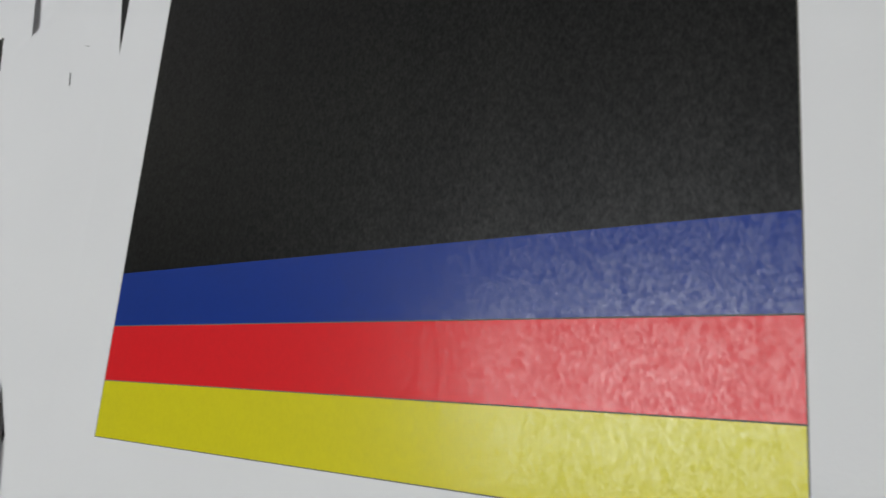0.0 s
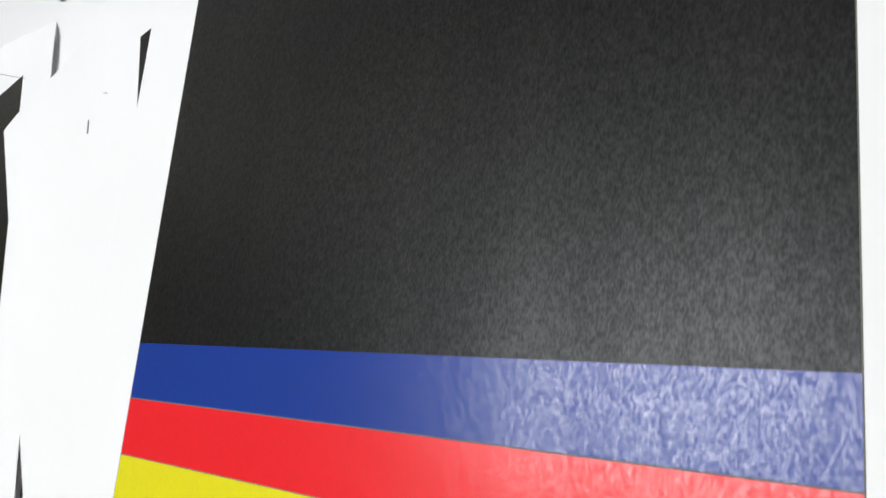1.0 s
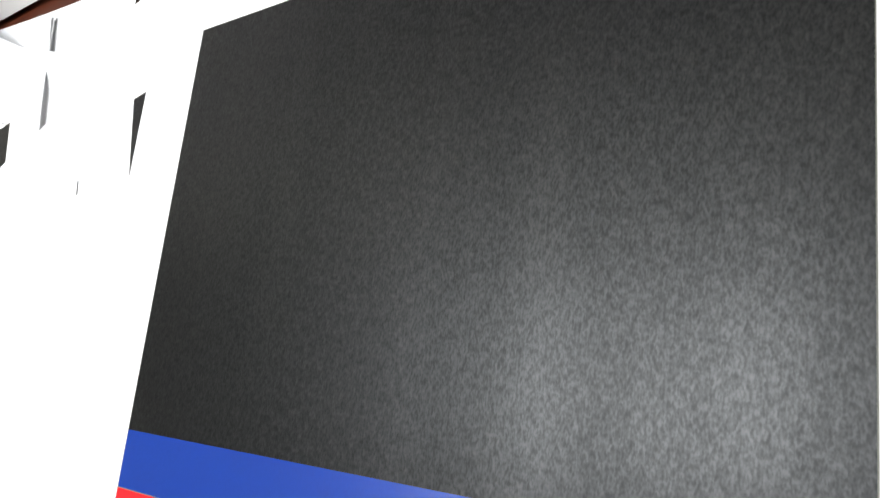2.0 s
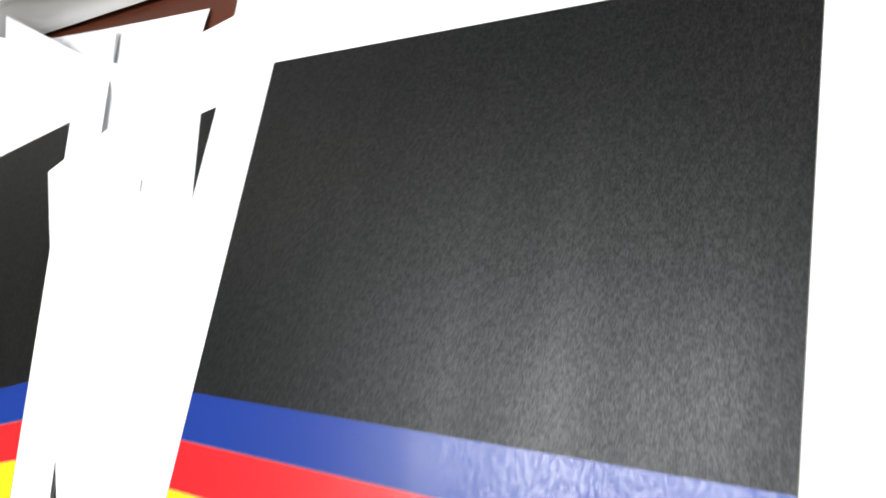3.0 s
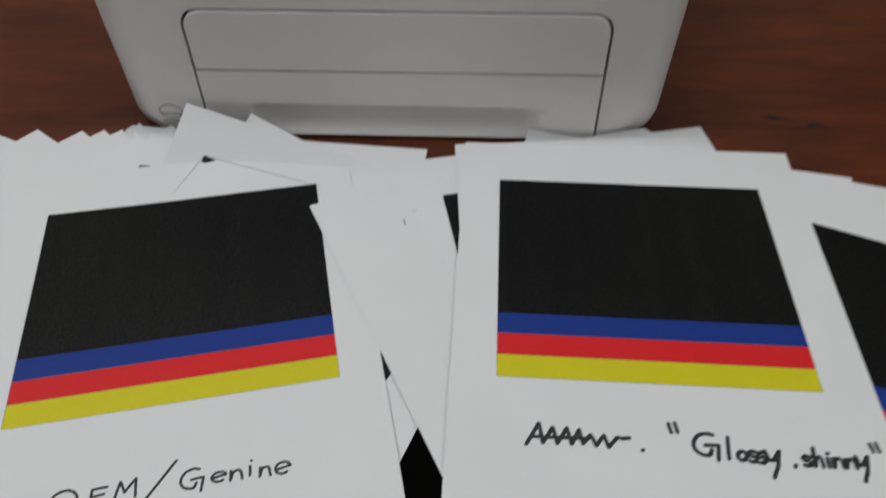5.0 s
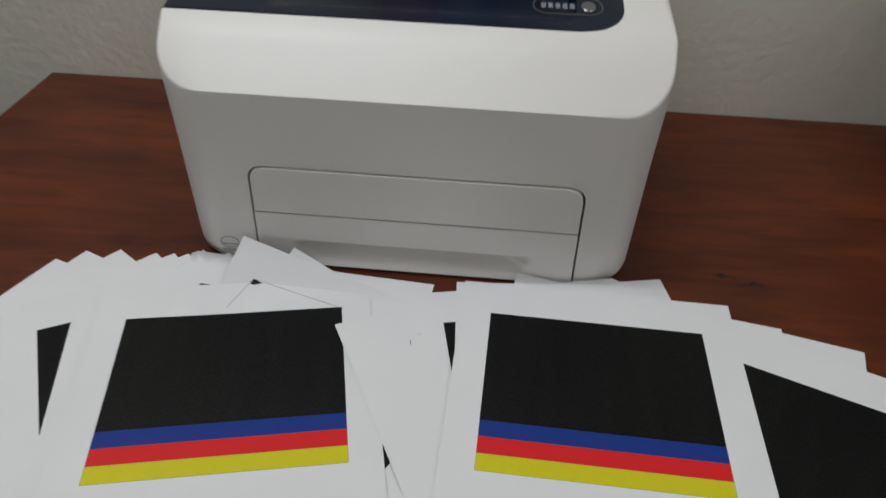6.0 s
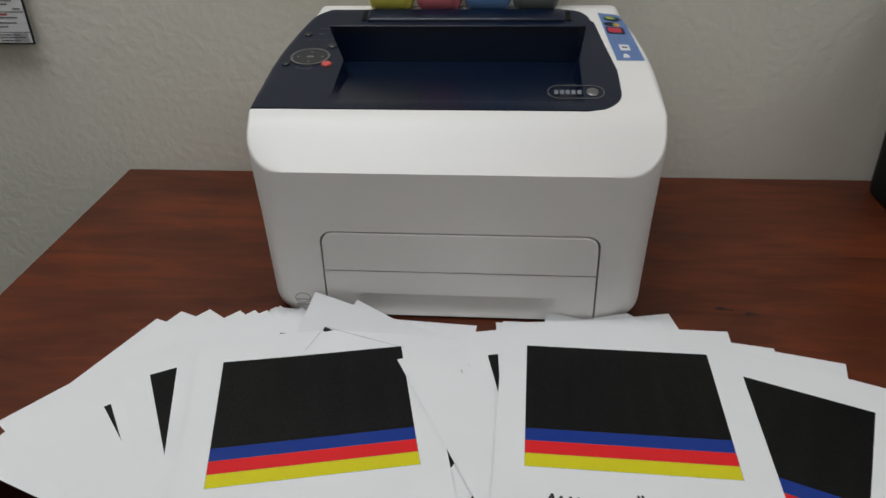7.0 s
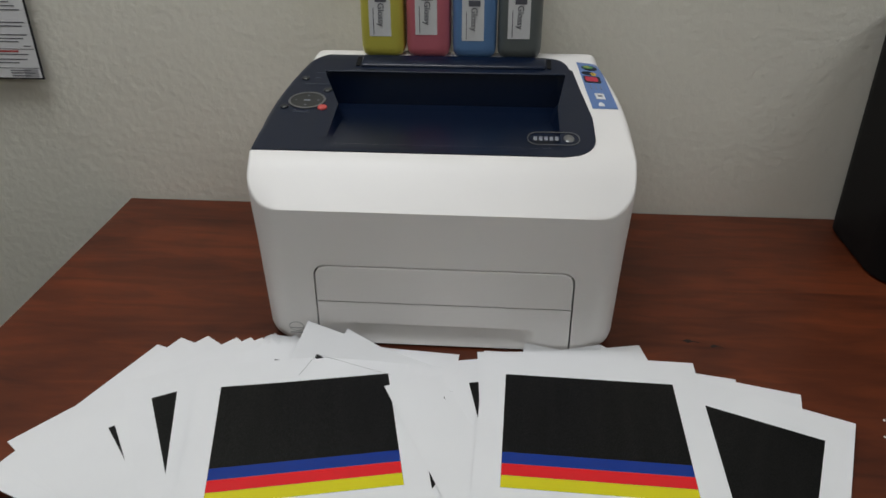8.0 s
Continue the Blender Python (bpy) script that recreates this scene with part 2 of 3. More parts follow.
def room():
    x0, x1, y0 = -3.6, 2.8, -3.2
    tagged(part("floor", box(x0, y0, -0.1, x1, WALL_Y, 0.0), FLOOR), "dark short-pile carpet floor under the desk", "floor", kind="structure")
    tagged(part("ceiling", box(x0 - 0.1, y0 - 0.1, CEILING, x1 + 0.1, WALL_Y + 0.1, CEILING + 0.1), CEIL), "white painted office ceiling", "ceiling", kind="structure")
    tagged(part("wall_north", box(x0 - 0.1, WALL_Y, -0.1, x1 + 0.1, WALL_Y + 0.1, CEILING), WALL), "beige painted wall with orange-peel texture behind the desk", "wall", kind="structure")
    tagged(part("wall_south", box(x0 - 0.1, y0 - 0.1, -0.1, x1 + 0.1, y0, CEILING), WALL), "beige painted plain office wall", "wall", kind="structure")
    tagged(part("wall_west", box(x0 - 0.1, y0, -0.1, x0, WALL_Y, CEILING), WALL), "beige painted plain office wall", "wall", kind="structure")
    tagged(part("wall_east", box(x1, y0, -0.1, x1 + 0.1, WALL_Y, CEILING), WALL), "beige painted plain office wall", "wall", kind="structure")
    # The panel at the third lamp is made up to house that fill.
    for lx, ly, _ in LAMPS:
        light = tagged(empty("ceiling_light", pose(lx, ly, CEILING)), "long recessed office ceiling light panel, the rearmost an added fill", "ceiling light", "ceiling lights")
        part("frame", ring(rounded_outline(-0.6, -0.3, 0.6, 0.3, (0.004,) * 4, 2), rounded_outline(-0.57, -0.27, 0.57, 0.27, (0.004,) * 4, 2), lambda u, v, w: (u, v, -w), 0.012), LABEL_WHITE, light)
        part("diffuser", box(-0.57, -0.27, -0.008, 0.57, 0.27, -0.002), DIFFUSER, light)


DIFFUSER = glow("lamp_diffuser", (0.945, 0.975, 1.0), 1.0)
room()


# ---------------------------------------------------------------- desk
def desk():
    x0, x1, y0, y1 = -0.580, 1.05, -0.165, WALL_Y - 0.003
    d = tagged(empty("desk", pose(0, 0, 0)), "red-brown wood-grain laminate desk against the wall", "desk")
    part("desktop", box(x0, y0, DESK - 0.03, x1, y1, DESK, 0.0015, 2), WOOD, d)
    for sx in (x0 + 0.02, x1 - 0.045):
        part("side_panel", box(sx, y0 + 0.03, 0.0, sx + 0.025, y1 - 0.05, DESK - 0.03, 0.001), WOOD, d)
    part("modesty_panel", box(x0 + 0.045, y1 - 0.12, 0.25, x1 - 0.045, y1 - 0.10, DESK - 0.03, 0.001), WOOD, d)
    return d


top = desk()
for sx, sy, sl, sw in ((0.203, 0.080, 0.009, 0.0022), (0.228, 0.072, 0.006, 0.0018)):
    part("scuff", prism(ellipse(sx, sy, sl, sw, 14), lambda u, v, w: (u + 0.003 * math.sin(900 * v), v + 0.0015 * math.sin(500 * u), DESK + 0.0002 + w), 0.0001), SCUFF, top, "dark scuff on the desktop")
for sx, sy, sa in ((0.3618, -0.0391, 20), (0.3544, -0.0629, 65)):
    tagged(part("paper_scrap", prism([(0, 0), (0.0022, 0.0005), (0.0034, 0.0022), (0.0012, 0.003)], lambda u, v, w: (u, v, w), 0.0004), PAPER, None, "", 0, pose(sx, sy, DESK + 0.0002, 0, 0, sa)),
           "tiny white torn paper scrap on the desk", "paper scrap", "paper scraps")


# ---------------------------------------------------------------- printer
PX, PY = -0.0758, 0.0485
PW, PD, PR = 0.197, 0.312, 0.036
PROFILE = [(0.0, 0.163), (0.053, 0.205), (0.20, 0.233), (0.262, 0.2465), (0.275, 0.2485), (0.29, 0.249), (0.303, 0.246), (0.312, 0.236)]


def top_z(y):
    for (ya, za), (yb, zb) in zip(PROFILE, PROFILE[1:]):
        if y <= yb:
            return za + (zb - za) * max(0.0, (y - ya)) / (yb - ya)
    return PROFILE[-1][1]


def half_width(y):
    """Half the body's width at depth y: round front corners, tighter rear ones."""
    w = PW
    if y < PR:
        w = PW - PR + math.sqrt(max(0.0, PR ** 2 - (PR - y) ** 2))
    rr = 0.022
    if y > PD - rr:
        w = PW - rr + math.sqrt(max(0.0, rr ** 2 - (y - PD + rr) ** 2))
    return w - 0.0001


def top_half(y):
    """Half the width of the top surface, which draws in towards the back."""
    k = max(0.0, min(1.0, (y - 0.055) / 0.21))
    return half_width(y) + 0.0055 * math.sin(math.pi * min(1.0, y / 0.25)) - 0.0185 * k ** 3


TRAY = (-0.1302, 0.1438, 0.003, 0.1005)   # x0, x1, z0, z1 of the opening in the front
NAVY_Y = (0.0545, 0.2700)
NAVY_X1 = 0.1615


def printer_body(p):
    bm = bmesh.new()
    ys = sorted({round(v, 5) for v in [PR * (1 - math.cos(radians(a))) for a in range(0, 91, 9)] + [0.053, 0.0710, 0.0720] + [0.07 + 0.02 * i for i in range(10)]
                 + [0.2320, 0.2330, 0.262, 0.27, 0.275, 0.28, 0.285] + [PD - 0.022 * (1 - math.sin(radians(a))) for a in range(0, 91, 10)] + [0.303]})
    loops = []
    for y in ys:
        hw, h = half_width(y), top_z(y)
        notch = 0.052 if 0.0715 < y < 0.2325 else 0.0
        th = top_half(y)
        r = 0.003 + 0.007 * max(0.0, min(1.0, (y - 0.053) / 0.05))
        # the top edge is rounded along the sides, more at the back than over the front slope
        right = [(hw - 0.006, 0.004), (hw - 0.002, 0.0075), (hw, 0.014), (hw, 0.11), ((hw + th) / 2, 0.5 * (0.11 + h - r) + 0.01), (th, h - r)]
        right += [(th - r + r * math.cos(a), h - r + r * math.sin(a)) for a in (radians(22), radians(45), radians(68), radians(90))]
        nx1, nx0 = min(0.142, th - r - 0.0005), -min(0.160, th - r - 0.0005)
        left = [(-u, v) for u, v in right[::-1]]
        pts = right + [(nx1, h), (nx1 - 0.0004, h - notch), (nx0 + 0.0004, h - notch), (nx0, h)] + left
        loops.append([bm.verts.new((u * (0.968 + 0.032 * min(1.0, v / 0.16)), y, v)) for u, v in pts])
    n = len(loops[0])
    for a, b in zip(loops, loops[1:]):
        for i in range(n):
            bm.faces.new((a[i], a[(i + 1) % n], b[(i + 1) % n], b[i]))
    bm.faces.new(loops[-1])
    # front face with the tray opening left out
    f = loops[0]
    x0, x1, z0, z1 = TRAY
    arch = [(x0, z0)] + [q for q in rounded_outline(x0, z0, x1, z1, (0, 0, 0.013, 0.013), 6) if q[1] > z0 + 0.001][::-1] + [(x1, z0)]
    av = [bm.verts.new((u, 0.0, v)) for u, v in arch]
    bm.faces.new(list(f) + av)
    inner = [bm.verts.new((u, 0.03, v)) for u, v in arch]
    for i in range(len(av) - 1):
        bm.faces.new((av[i], av[i + 1], inner[i + 1], inner[i]))
    bm.faces.new(inner)
    bmesh.ops.remove_doubles(bm, verts=bm.verts, dist=1e-6)
    part("body", bm, WHITE, p, "white plastic printer housing", 28)


def navy_panel(p):
    """Dark top cover with the wedge-shaped output tray sunk into it."""
    ys = sorted([NAVY_Y[0] + (NAVY_Y[1] - NAVY_Y[0]) * i / 60 for i in range(61)] + [0.2250, 0.2272])
    bm = bmesh.new()
    grid = []
    for y in ys:
        lo, hi = -top_half(y) + 0.0002, NAVY_X1
        rf, rb = 0.034, 0.03
        if y < NAVY_Y[0] + rf:
            hi = NAVY_X1 - rf + math.sqrt(max(0, rf ** 2 - (NAVY_Y[0] + rf - y) ** 2))
        hi -= max(0.0, y - 0.13) / 0.135 * 0.020
        if y > NAVY_Y[1] - rb:
            hi = min(hi, NAVY_X1 - 0.020 - rb + math.sqrt(max(0, rb ** 2 - (y - NAVY_Y[1] + rb) ** 2)))
        lo += max(0.0, (y - 0.25) / 0.02) ** 2 * 0.012
        # the recess is wedge-shaped, deepest under the hood, and flares out towards it
        flare = max(0.0, min(1.0, (y - 0.150) / 0.076))
        xl, xr = -0.1235 - 0.030 * flare, 0.1245 + 0.012 * flare
        xr = min(xr, hi - 0.004)
        k = (y - 0.062) / 0.165
        deep = 0.0 if k <= 0 or y > 0.2265 else 0.040 * k ** 1.15
        cols = [lo + 0.010 * i / 5 for i in range(5)] + [lo + 0.010 + (xl - lo - 0.010) * i / 6 for i in range(7)]
        cols += [xl + 0.005] + [xl + 0.010 + (xr - xl - 0.020) * i / 24 for i in range(25)] + [xr - 0.005]
        cols += [xr + (hi - xr) * i / 6 for i in range(7)]
        row = []
        for c, u in enumerate(cols):
            er = 0.003 + 0.007 * max(0.0, min(1.0, (y - 0.053) / 0.05))
            edge = max(0.0, (lo + er) - u) / er
            inside = 1.0 if 13 <= c <= 37 else 0.85 if c in (12, 38) else 0.0
            z = top_z(y) + 0.0014 - deep * inside - er * (1 - math.sqrt(max(0.0, 1 - min(1.0, edge) ** 2)))
            row.append(bm.verts.new((u, y, z)))
        grid.append(row)
    for a, b in zip(grid, grid[1:]):
        for i in range(len(a) - 1):
            bm.faces.new((a[i], a[i + 1], b[i + 1], b[i]))
    edge = [e for e in bm.edges if e.is_boundary]
    ext = bmesh.ops.extrude_edge_only(bm, edges=edge)
    bmesh.ops.translate(bm, vec=(0, 0, -0.003), verts=[v for v in ext["geom"] if isinstance(v, bmesh.types.BMVert)])
    return part("top_cover", bm, NAVY, p, "dark navy plastic top cover with sunken output tray", 30)


def on_top(u, v, w):
    return (u, v, top_z(v) + 0.0015 + w)


def on_front(u, v, w):
    return (u, -w, v)


def bar(u0, v0, u1, v1):
    return [(u0, v0), (u1, v0), (u1, v1), (u0, v1)]


def printer():
    p = tagged(empty("laser_printer", pose(PX, PY, DESK)), "compact white laser printer with dark navy top cover", "printer")
    printer_body(p)
    cover = navy_panel(p)
    for fx in (-0.15, 0.15):
        for fy in (0.05, 0.27):
            part("rubber_foot", prism(ellipse(fx, fy, 0.012, 0.012, 16), lambda u, v, w: (u, v, w), 0.0055), GREY_PLASTIC, p)
    # hood over the output slot, with its raised paper stop
    hood = prism(rounded_outline(-0.1535, 0.2245, 0.1365, 0.230, (0.002,) * 4, 2), on_top, 0.0022, 0.0008)
    part("hood_lip", hood, NAVY, cover)
    part("paper_stop", prism(rounded_outline(-0.112, 0.238, 0.114, 0.2635, (0.004,) * 4, 4), on_top, 0.0035, 0.0015), NAVY, p, "navy folding paper stop", 40)
    for x in (-0.116, 0.118):
        part("hinge_slot", prism(rounded_outline(x - 0.0025, 0.240, x + 0.0025, 0.262, (0.0015,) * 4, 2), on_top, 0.0012), BLACK_BOX, p)
    # front: upper feeder cover and lower paper drawer
    x0, x1, z0, z1 = TRAY
    g = 0.0018
    zm = 0.0555
    gm = 0.0008
    up = [(x0 + g, zm + gm / 2)] + [q for q in rounded_outline(x0 + g, zm, x1 - g, z1 - g, (0, 0, 0.012, 0.012), 6) if q[1] > zm + 0.001][::-1] + [(x1 - g, zm + gm / 2)]
    part("feeder_cover", prism(up[::-1], lambda u, v, w: (u, 0.014 - w, v), 0.0146, 0.0009), WHITE, p, "white fold-down feeder cover", 40)
    bm = bmesh.new()
    nx, nz = 60, 26
    grid = []
    for j in range(nz + 1):
        v = j / nz
        row = []
        for i in range(nx + 1):
            u = x0 + g + (x1 - x0 - 2 * g) * i / nx
            z = 0.003 + (zm - gm / 2 - 0.003) * v
            d = -0.0004
            if z < 0.030:
                e = min(1.0, max(0.0, (0.105 - abs(u - 0.0037)) / 0.03))
                e = e * e * (3 - 2 * e)
                k = max(0.0, min(1.0, (0.0285 - z) / 0.004)) * max(0.0, min(1.0, (z - 0.004) / 0.017))
                d += 0.013 * e * k
            row.append(bm.verts.new((u, d, z)))
        grid.append(row)
    for a, b in zip(grid, grid[1:]):
        for i in range(nx):
            bm.faces.new((a[i], a[i + 1], b[i + 1], b[i]))
    ext = bmesh.ops.extrude_edge_only(bm, edges=[e for e in bm.edges if e.is_boundary])
    for v in ext["geom"]:
        if isinstance(v, bmesh.types.BMVert):
            v.co.y = 0.02
    part("paper_drawer", bm, WHITE, p, "white paper drawer with scooped finger grip", 40)
    part("drawer_gap", box(x0 - 0.001, 0.021, z0, x1 + 0.001, 0.022, z1 - 0.006), GREY_PLASTIC, p)
    # moulded mark on the lower front corner
    mark = part("embossed_mark", ring(ellipse(-0.1545, 0.0210, 0.0085, 0.0062), ellipse(-0.1545, 0.0210, 0.0075, 0.0052), on_front, 0.0003), MARK_GREY, p)
    part("mark_bar", prism(bar(-0.162, 0.0185, -0.147, 0.0198), on_front, 0.0004), MARK_GREY, mark)
    part("mark_bar", prism(bar(-0.162, 0.0118, -0.147, 0.0140), on_front, 0.0004), MARK_GREY, mark)
    # key pad
    pad = part("keypad_ring", ring(ellipse(-0.1605, 0.1555, 0.0215, 0.0185), ellipse(-0.1605, 0.1555, 0.0190, 0.0160), on_top, 0.0012), CHROME, p, "satin metal keypad ring")
    part("keypad", prism(ellipse(-0.1605, 0.1555, 0.0188, 0.0158), on_top, 0.0008), BUTTON, pad)
    for dx, dy in ((0.013, 0), (-0.013, 0), (0, 0.0105), (0, -0.0105)):
        part("key_mark", prism(ellipse(-0.1605 + dx, 0.1555 + dy, 0.0013, 0.0013, 10), on_top, 0.0010), PRINT_GREY, pad)
    part("key_label", prism(bar(-0.1640, 0.1540, -0.1570, 0.1570), on_top, 0.0010), PRINT_GREY, pad)
    part("stop_button", prism(ellipse(-0.1400, 0.1400, 0.0055, 0.0050), on_top, 0.0020, 0.0008), RED_BUTTON, p, "small red stop button", 40)
    for bx, by, br in ((-0.1735, 0.2080, 0.0048), (-0.1415, 0.1805, 0.0050), (-0.1838, 0.1410, 0.0046)):
        part("round_button", prism(ellipse(bx, by, br, br * 0.95), on_top, 0.0018, 0.0008), BUTTON, p, "", 40)
    for b4 in ((-0.1720, 0.1945, -0.1415, 0.1955), (-0.1630, 0.2215, -0.1500, 0.2223), (-0.1620, 0.2085, -0.1560, 0.2105), (-0.1720, 0.1300, -0.1540, 0.1307), (-0.1715, 0.1330, -0.1690, 0.1350), (-0.1570, 0.1330, -0.1545, 0.1350)):
        part("panel_print", prism(bar(*b4), on_top, 0.0003), FAINT_GREY, p)
    # maker's badge: a pill outline, a row of bars and a ball, without lettering
    badge = part("badge_rim", ring(rounded_outline(0.0900, 0.0745, 0.1450, 0.0995, (0.0115,) * 4, 8), rounded_outline(0.0910, 0.0755, 0.1440, 0.0985, (0.0105,) * 4, 8), on_top, 0.0006), CHROME, p)
    for i in range(5):
        part("badge_bar", prism(bar(0.0965 + 0.0056 * i, 0.0830, 0.1003 + 0.0056 * i, 0.0905), on_top, 0.0003), PRINT_GREY, badge)
    part("badge_ball", prism(ellipse(0.1335, 0.0870, 0.0058, 0.0072), on_top, 0.0012, 0.0006), CHROME, badge, "", 40)
    # advertising label on the right shoulder
    q0, q1, s0, s1 = (0.1635, 0.1535), (0.1920, 0.1530), (0.1515, 0.2620), (0.1790, 0.2560)

    def on_label(u, v, w):
        a = (q0[0] + (q1[0] - q0[0]) * u, q0[1] + (q1[1] - q0[1]) * u)
        b = (s0[0] + (s1[0] - s0[0]) * u, s0[1] + (s1[1] - s0[1]) * u)
        x, y = a[0] + (b[0] - a[0]) * v, a[1] + (b[1] - a[1]) * v
        e = max(0.0, x - (top_half(y) - 0.010)) / 0.010
        return (x, y, top_z(y) - 0.010 * (1 - math.sqrt(max(0.0, 1 - min(1, e) ** 2))) + 0.0004 + w)

    bm = bmesh.new()
    g2 = [[bm.verts.new(on_label(i / 8, j / 12, 0)) for i in range(9)] for j in range(13)]
    for a, b in zip(g2, g2[1:]):
        for i in range(8):
            bm.faces.new((a[i], a[i + 1], b[i + 1], b[i]))
    lab = part("promotional_label", bm, LABEL_BLUE, p, "blue promotional sticker with small coloured shapes")
    for nm, pts, m in (("label_shadow", ellipse(0.48, 0.885, 0.34, 0.055, 16), NAVY), ("label_shadow", rounded_outline(0.08, 0.555, 0.78, 0.70, (0.05,) * 4, 4), NAVY), ("label_green", ellipse(0.42, 0.90, 0.22, 0.035, 16), LABEL_GREEN), ("label_yellow", ellipse(0.40, 0.90, 0.13, 0.02, 14), LABEL_YELLOW),
                       ("label_navy", ellipse(0.35, 0.76, 0.28, 0.04, 16), NAVY), ("label_orange", ellipse(0.55, 0.75, 0.13, 0.035, 14), LABEL_YELLOW),
                       ("label_red", rounded_outline(0.14, 0.58, 0.66, 0.68, (0.04,) * 4, 4), LABEL_RED), ("label_white", bar(0.30, 0.20, 0.66, 0.32), LABEL_WHITE),
                       ("label_dome", [(0.40 + 0.12 * math.cos(radians(a)), 0.05 + 0.08 * math.sin(radians(a))) for a in range(0, 181, 20)], LABEL_WHITE)):
        part(nm, prism(pts, on_label, 0.0003 if nm == "label_shadow" else 0.0005), m, lab)
    for i in range(3):
        part("label_text", prism(bar(0.24 + 0.2 * i, 0.42, 0.27 + 0.2 * i, 0.50), on_label, 0.0004), PRINT_GREY, lab)
    part("label_text", prism(bar(0.38, 0.25, 0.58, 0.28), on_label, 0.0006), TEXT_GREY, lab)


printer()


# ---------------------------------------------------------------- toner bottles
def bottle_body(w, d, h):
    bm = bmesh.new()
    prof = [(0.0, 0.80), (0.002, 0.90), (0.006, 0.97), (0.012, 1.0), (h - 0.03, 1.0), (h - 0.018, 0.94), (h - 0.008, 0.75), (h - 0.002, 0.5), (h, 0.42)]
    loops = []
    for z, k in prof:
        loops.append([bm.verts.new((u * k, v * k, z)) for u, v in rounded_outline(-w / 2, -d / 2, w / 2, d / 2, (0.013,) * 4, 5)])
    n = len(loops[0])
    for a, b in zip(loops, loops[1:]):
        for i in range(n):
            bm.faces.new((a[i], a[(i + 1) % n], b[(i + 1) % n], b[i]))
    bm.faces.new(loops[0][::-1])
    bm.faces.new(loops[-1])
    return bm


def letters(text, size, mat, parent, m, label=""):
    cu = bpy.data.curves.new("lettering", "FONT")
    cu.body, cu.size, cu.extrude = text, size, 0.0002
    cu.offset = size * 0.004
    tmp = bpy.data.objects.new("lettering", cu)
    me = bpy.data.meshes.new_from_object(tmp)
    bpy.data.objects.remove(tmp)
    me.materials.clear()
    me.materials.append(mat)
    ob = new("lettering", me)
    ob.parent, ob.matrix_basis = parent, m
    if label:
        ob["label"] = label
    return ob


def toner_bottle(colour, x, label_z):
    w, d, h = 0.0540, 0.050, 0.215
    b = tagged(empty("toner_bottle", pose(x, 0.338, DESK + 0.2487)), colour + " square plastic toner bottle with white label, on the printer", "bottle", "toner bottles on the printer")
    part("bottle", bottle_body(w, d, h), BOTTLE[colour], b, "", 40)
    part("cap", prism(ellipse(0, 0, 0.016, 0.016, 24), lambda u, v, z: (u, v, h - 0.001 + z), 0.018, 0.002), GREY_PLASTIC, b, "dark screw cap", 40)
    f = -d / 2
    lab = part("paper_label", prism(bar(-0.0150, label_z, 0.0118, label_z + 0.085), lambda u, v, z: (u, f - z, v), 0.0004), LABEL_WHITE, b, "white paper label printed sideways")
    up = Matrix.Translation((-0.0035, f - 0.0006, label_z + 0.040)) @ pose(0, 0, 0, 90, 0, 0) @ pose(0, 0, 0, 0, 0, -90)
    letters("Glossy", 0.0104, TEXT_GREY, lab, up)
    part("text_line", prism(bar(-0.0100, label_z + 0.002, -0.0092, label_z + 0.034), lambda u, v, z: (u, f - 0.0003 - z, v), 0.0004), TEXT_GREY, lab)
    part("text_block", prism(bar(-0.0070, label_z + 0.0410, 0.0070, label_z + 0.0480), lambda u, v, z: (u, f - 0.0003 - z, v), 0.0004), TEXT_GREY, lab)


for bcol, bx, bz in (("yellow", -0.1640, 0.0255), ("pink", -0.1073, 0.0280), ("blue", -0.0502, 0.0215), ("grey", 0.0055, 0.0245)):
    toner_bottle(bcol, bx, bz)


# ---------------------------------------------------------------- printed sheets
SW, SH = 0.2195, 0.2735
BX, BY, BW = 0.0247, 0.038, 0.168
BANDS = (("black", 0.0, 0.1115), ("blue", 0.1115, 0.1256), ("red", 0.1256, 0.1397), ("yellow", 0.1397, 0.1538))
SHEET_GAP = 0.00012
LIFT = {}


def sheet_lift(u, v, curls):
    """Height over the sheet's plane: gentle corner curls. u, v from the top left corner, v downwards."""
    z = 0.0
    for corner, reach, lift in curls:
        cu, cv = {"tl": (0, 0), "tr": (SW, 0), "bl": (0, SH), "br": (SW, SH)}[corner]
        d = math.hypot(u - cu, v - cv)
        if d < reach:
            z += lift * (1 - d / reach) ** 1.6
    return z


def against_printer(p, start=0.0400, steep=87):
    """A sheet that is pushed against the printer's front bends up along it."""
    r, most = (0.006 if steep > 60 else 0.02), radians(steep)
    s = p.y - start
    if s <= 0 or not -0.262 < p.x < 0.108:
        return p
    a = min(s / r, most)
    rest = max(0.0, s - r * most)
    return Vector((p.x, start + r * math.sin(a) + rest * math.cos(most), p.z + r * (1 - math.cos(a)) + rest * math.sin(most)))


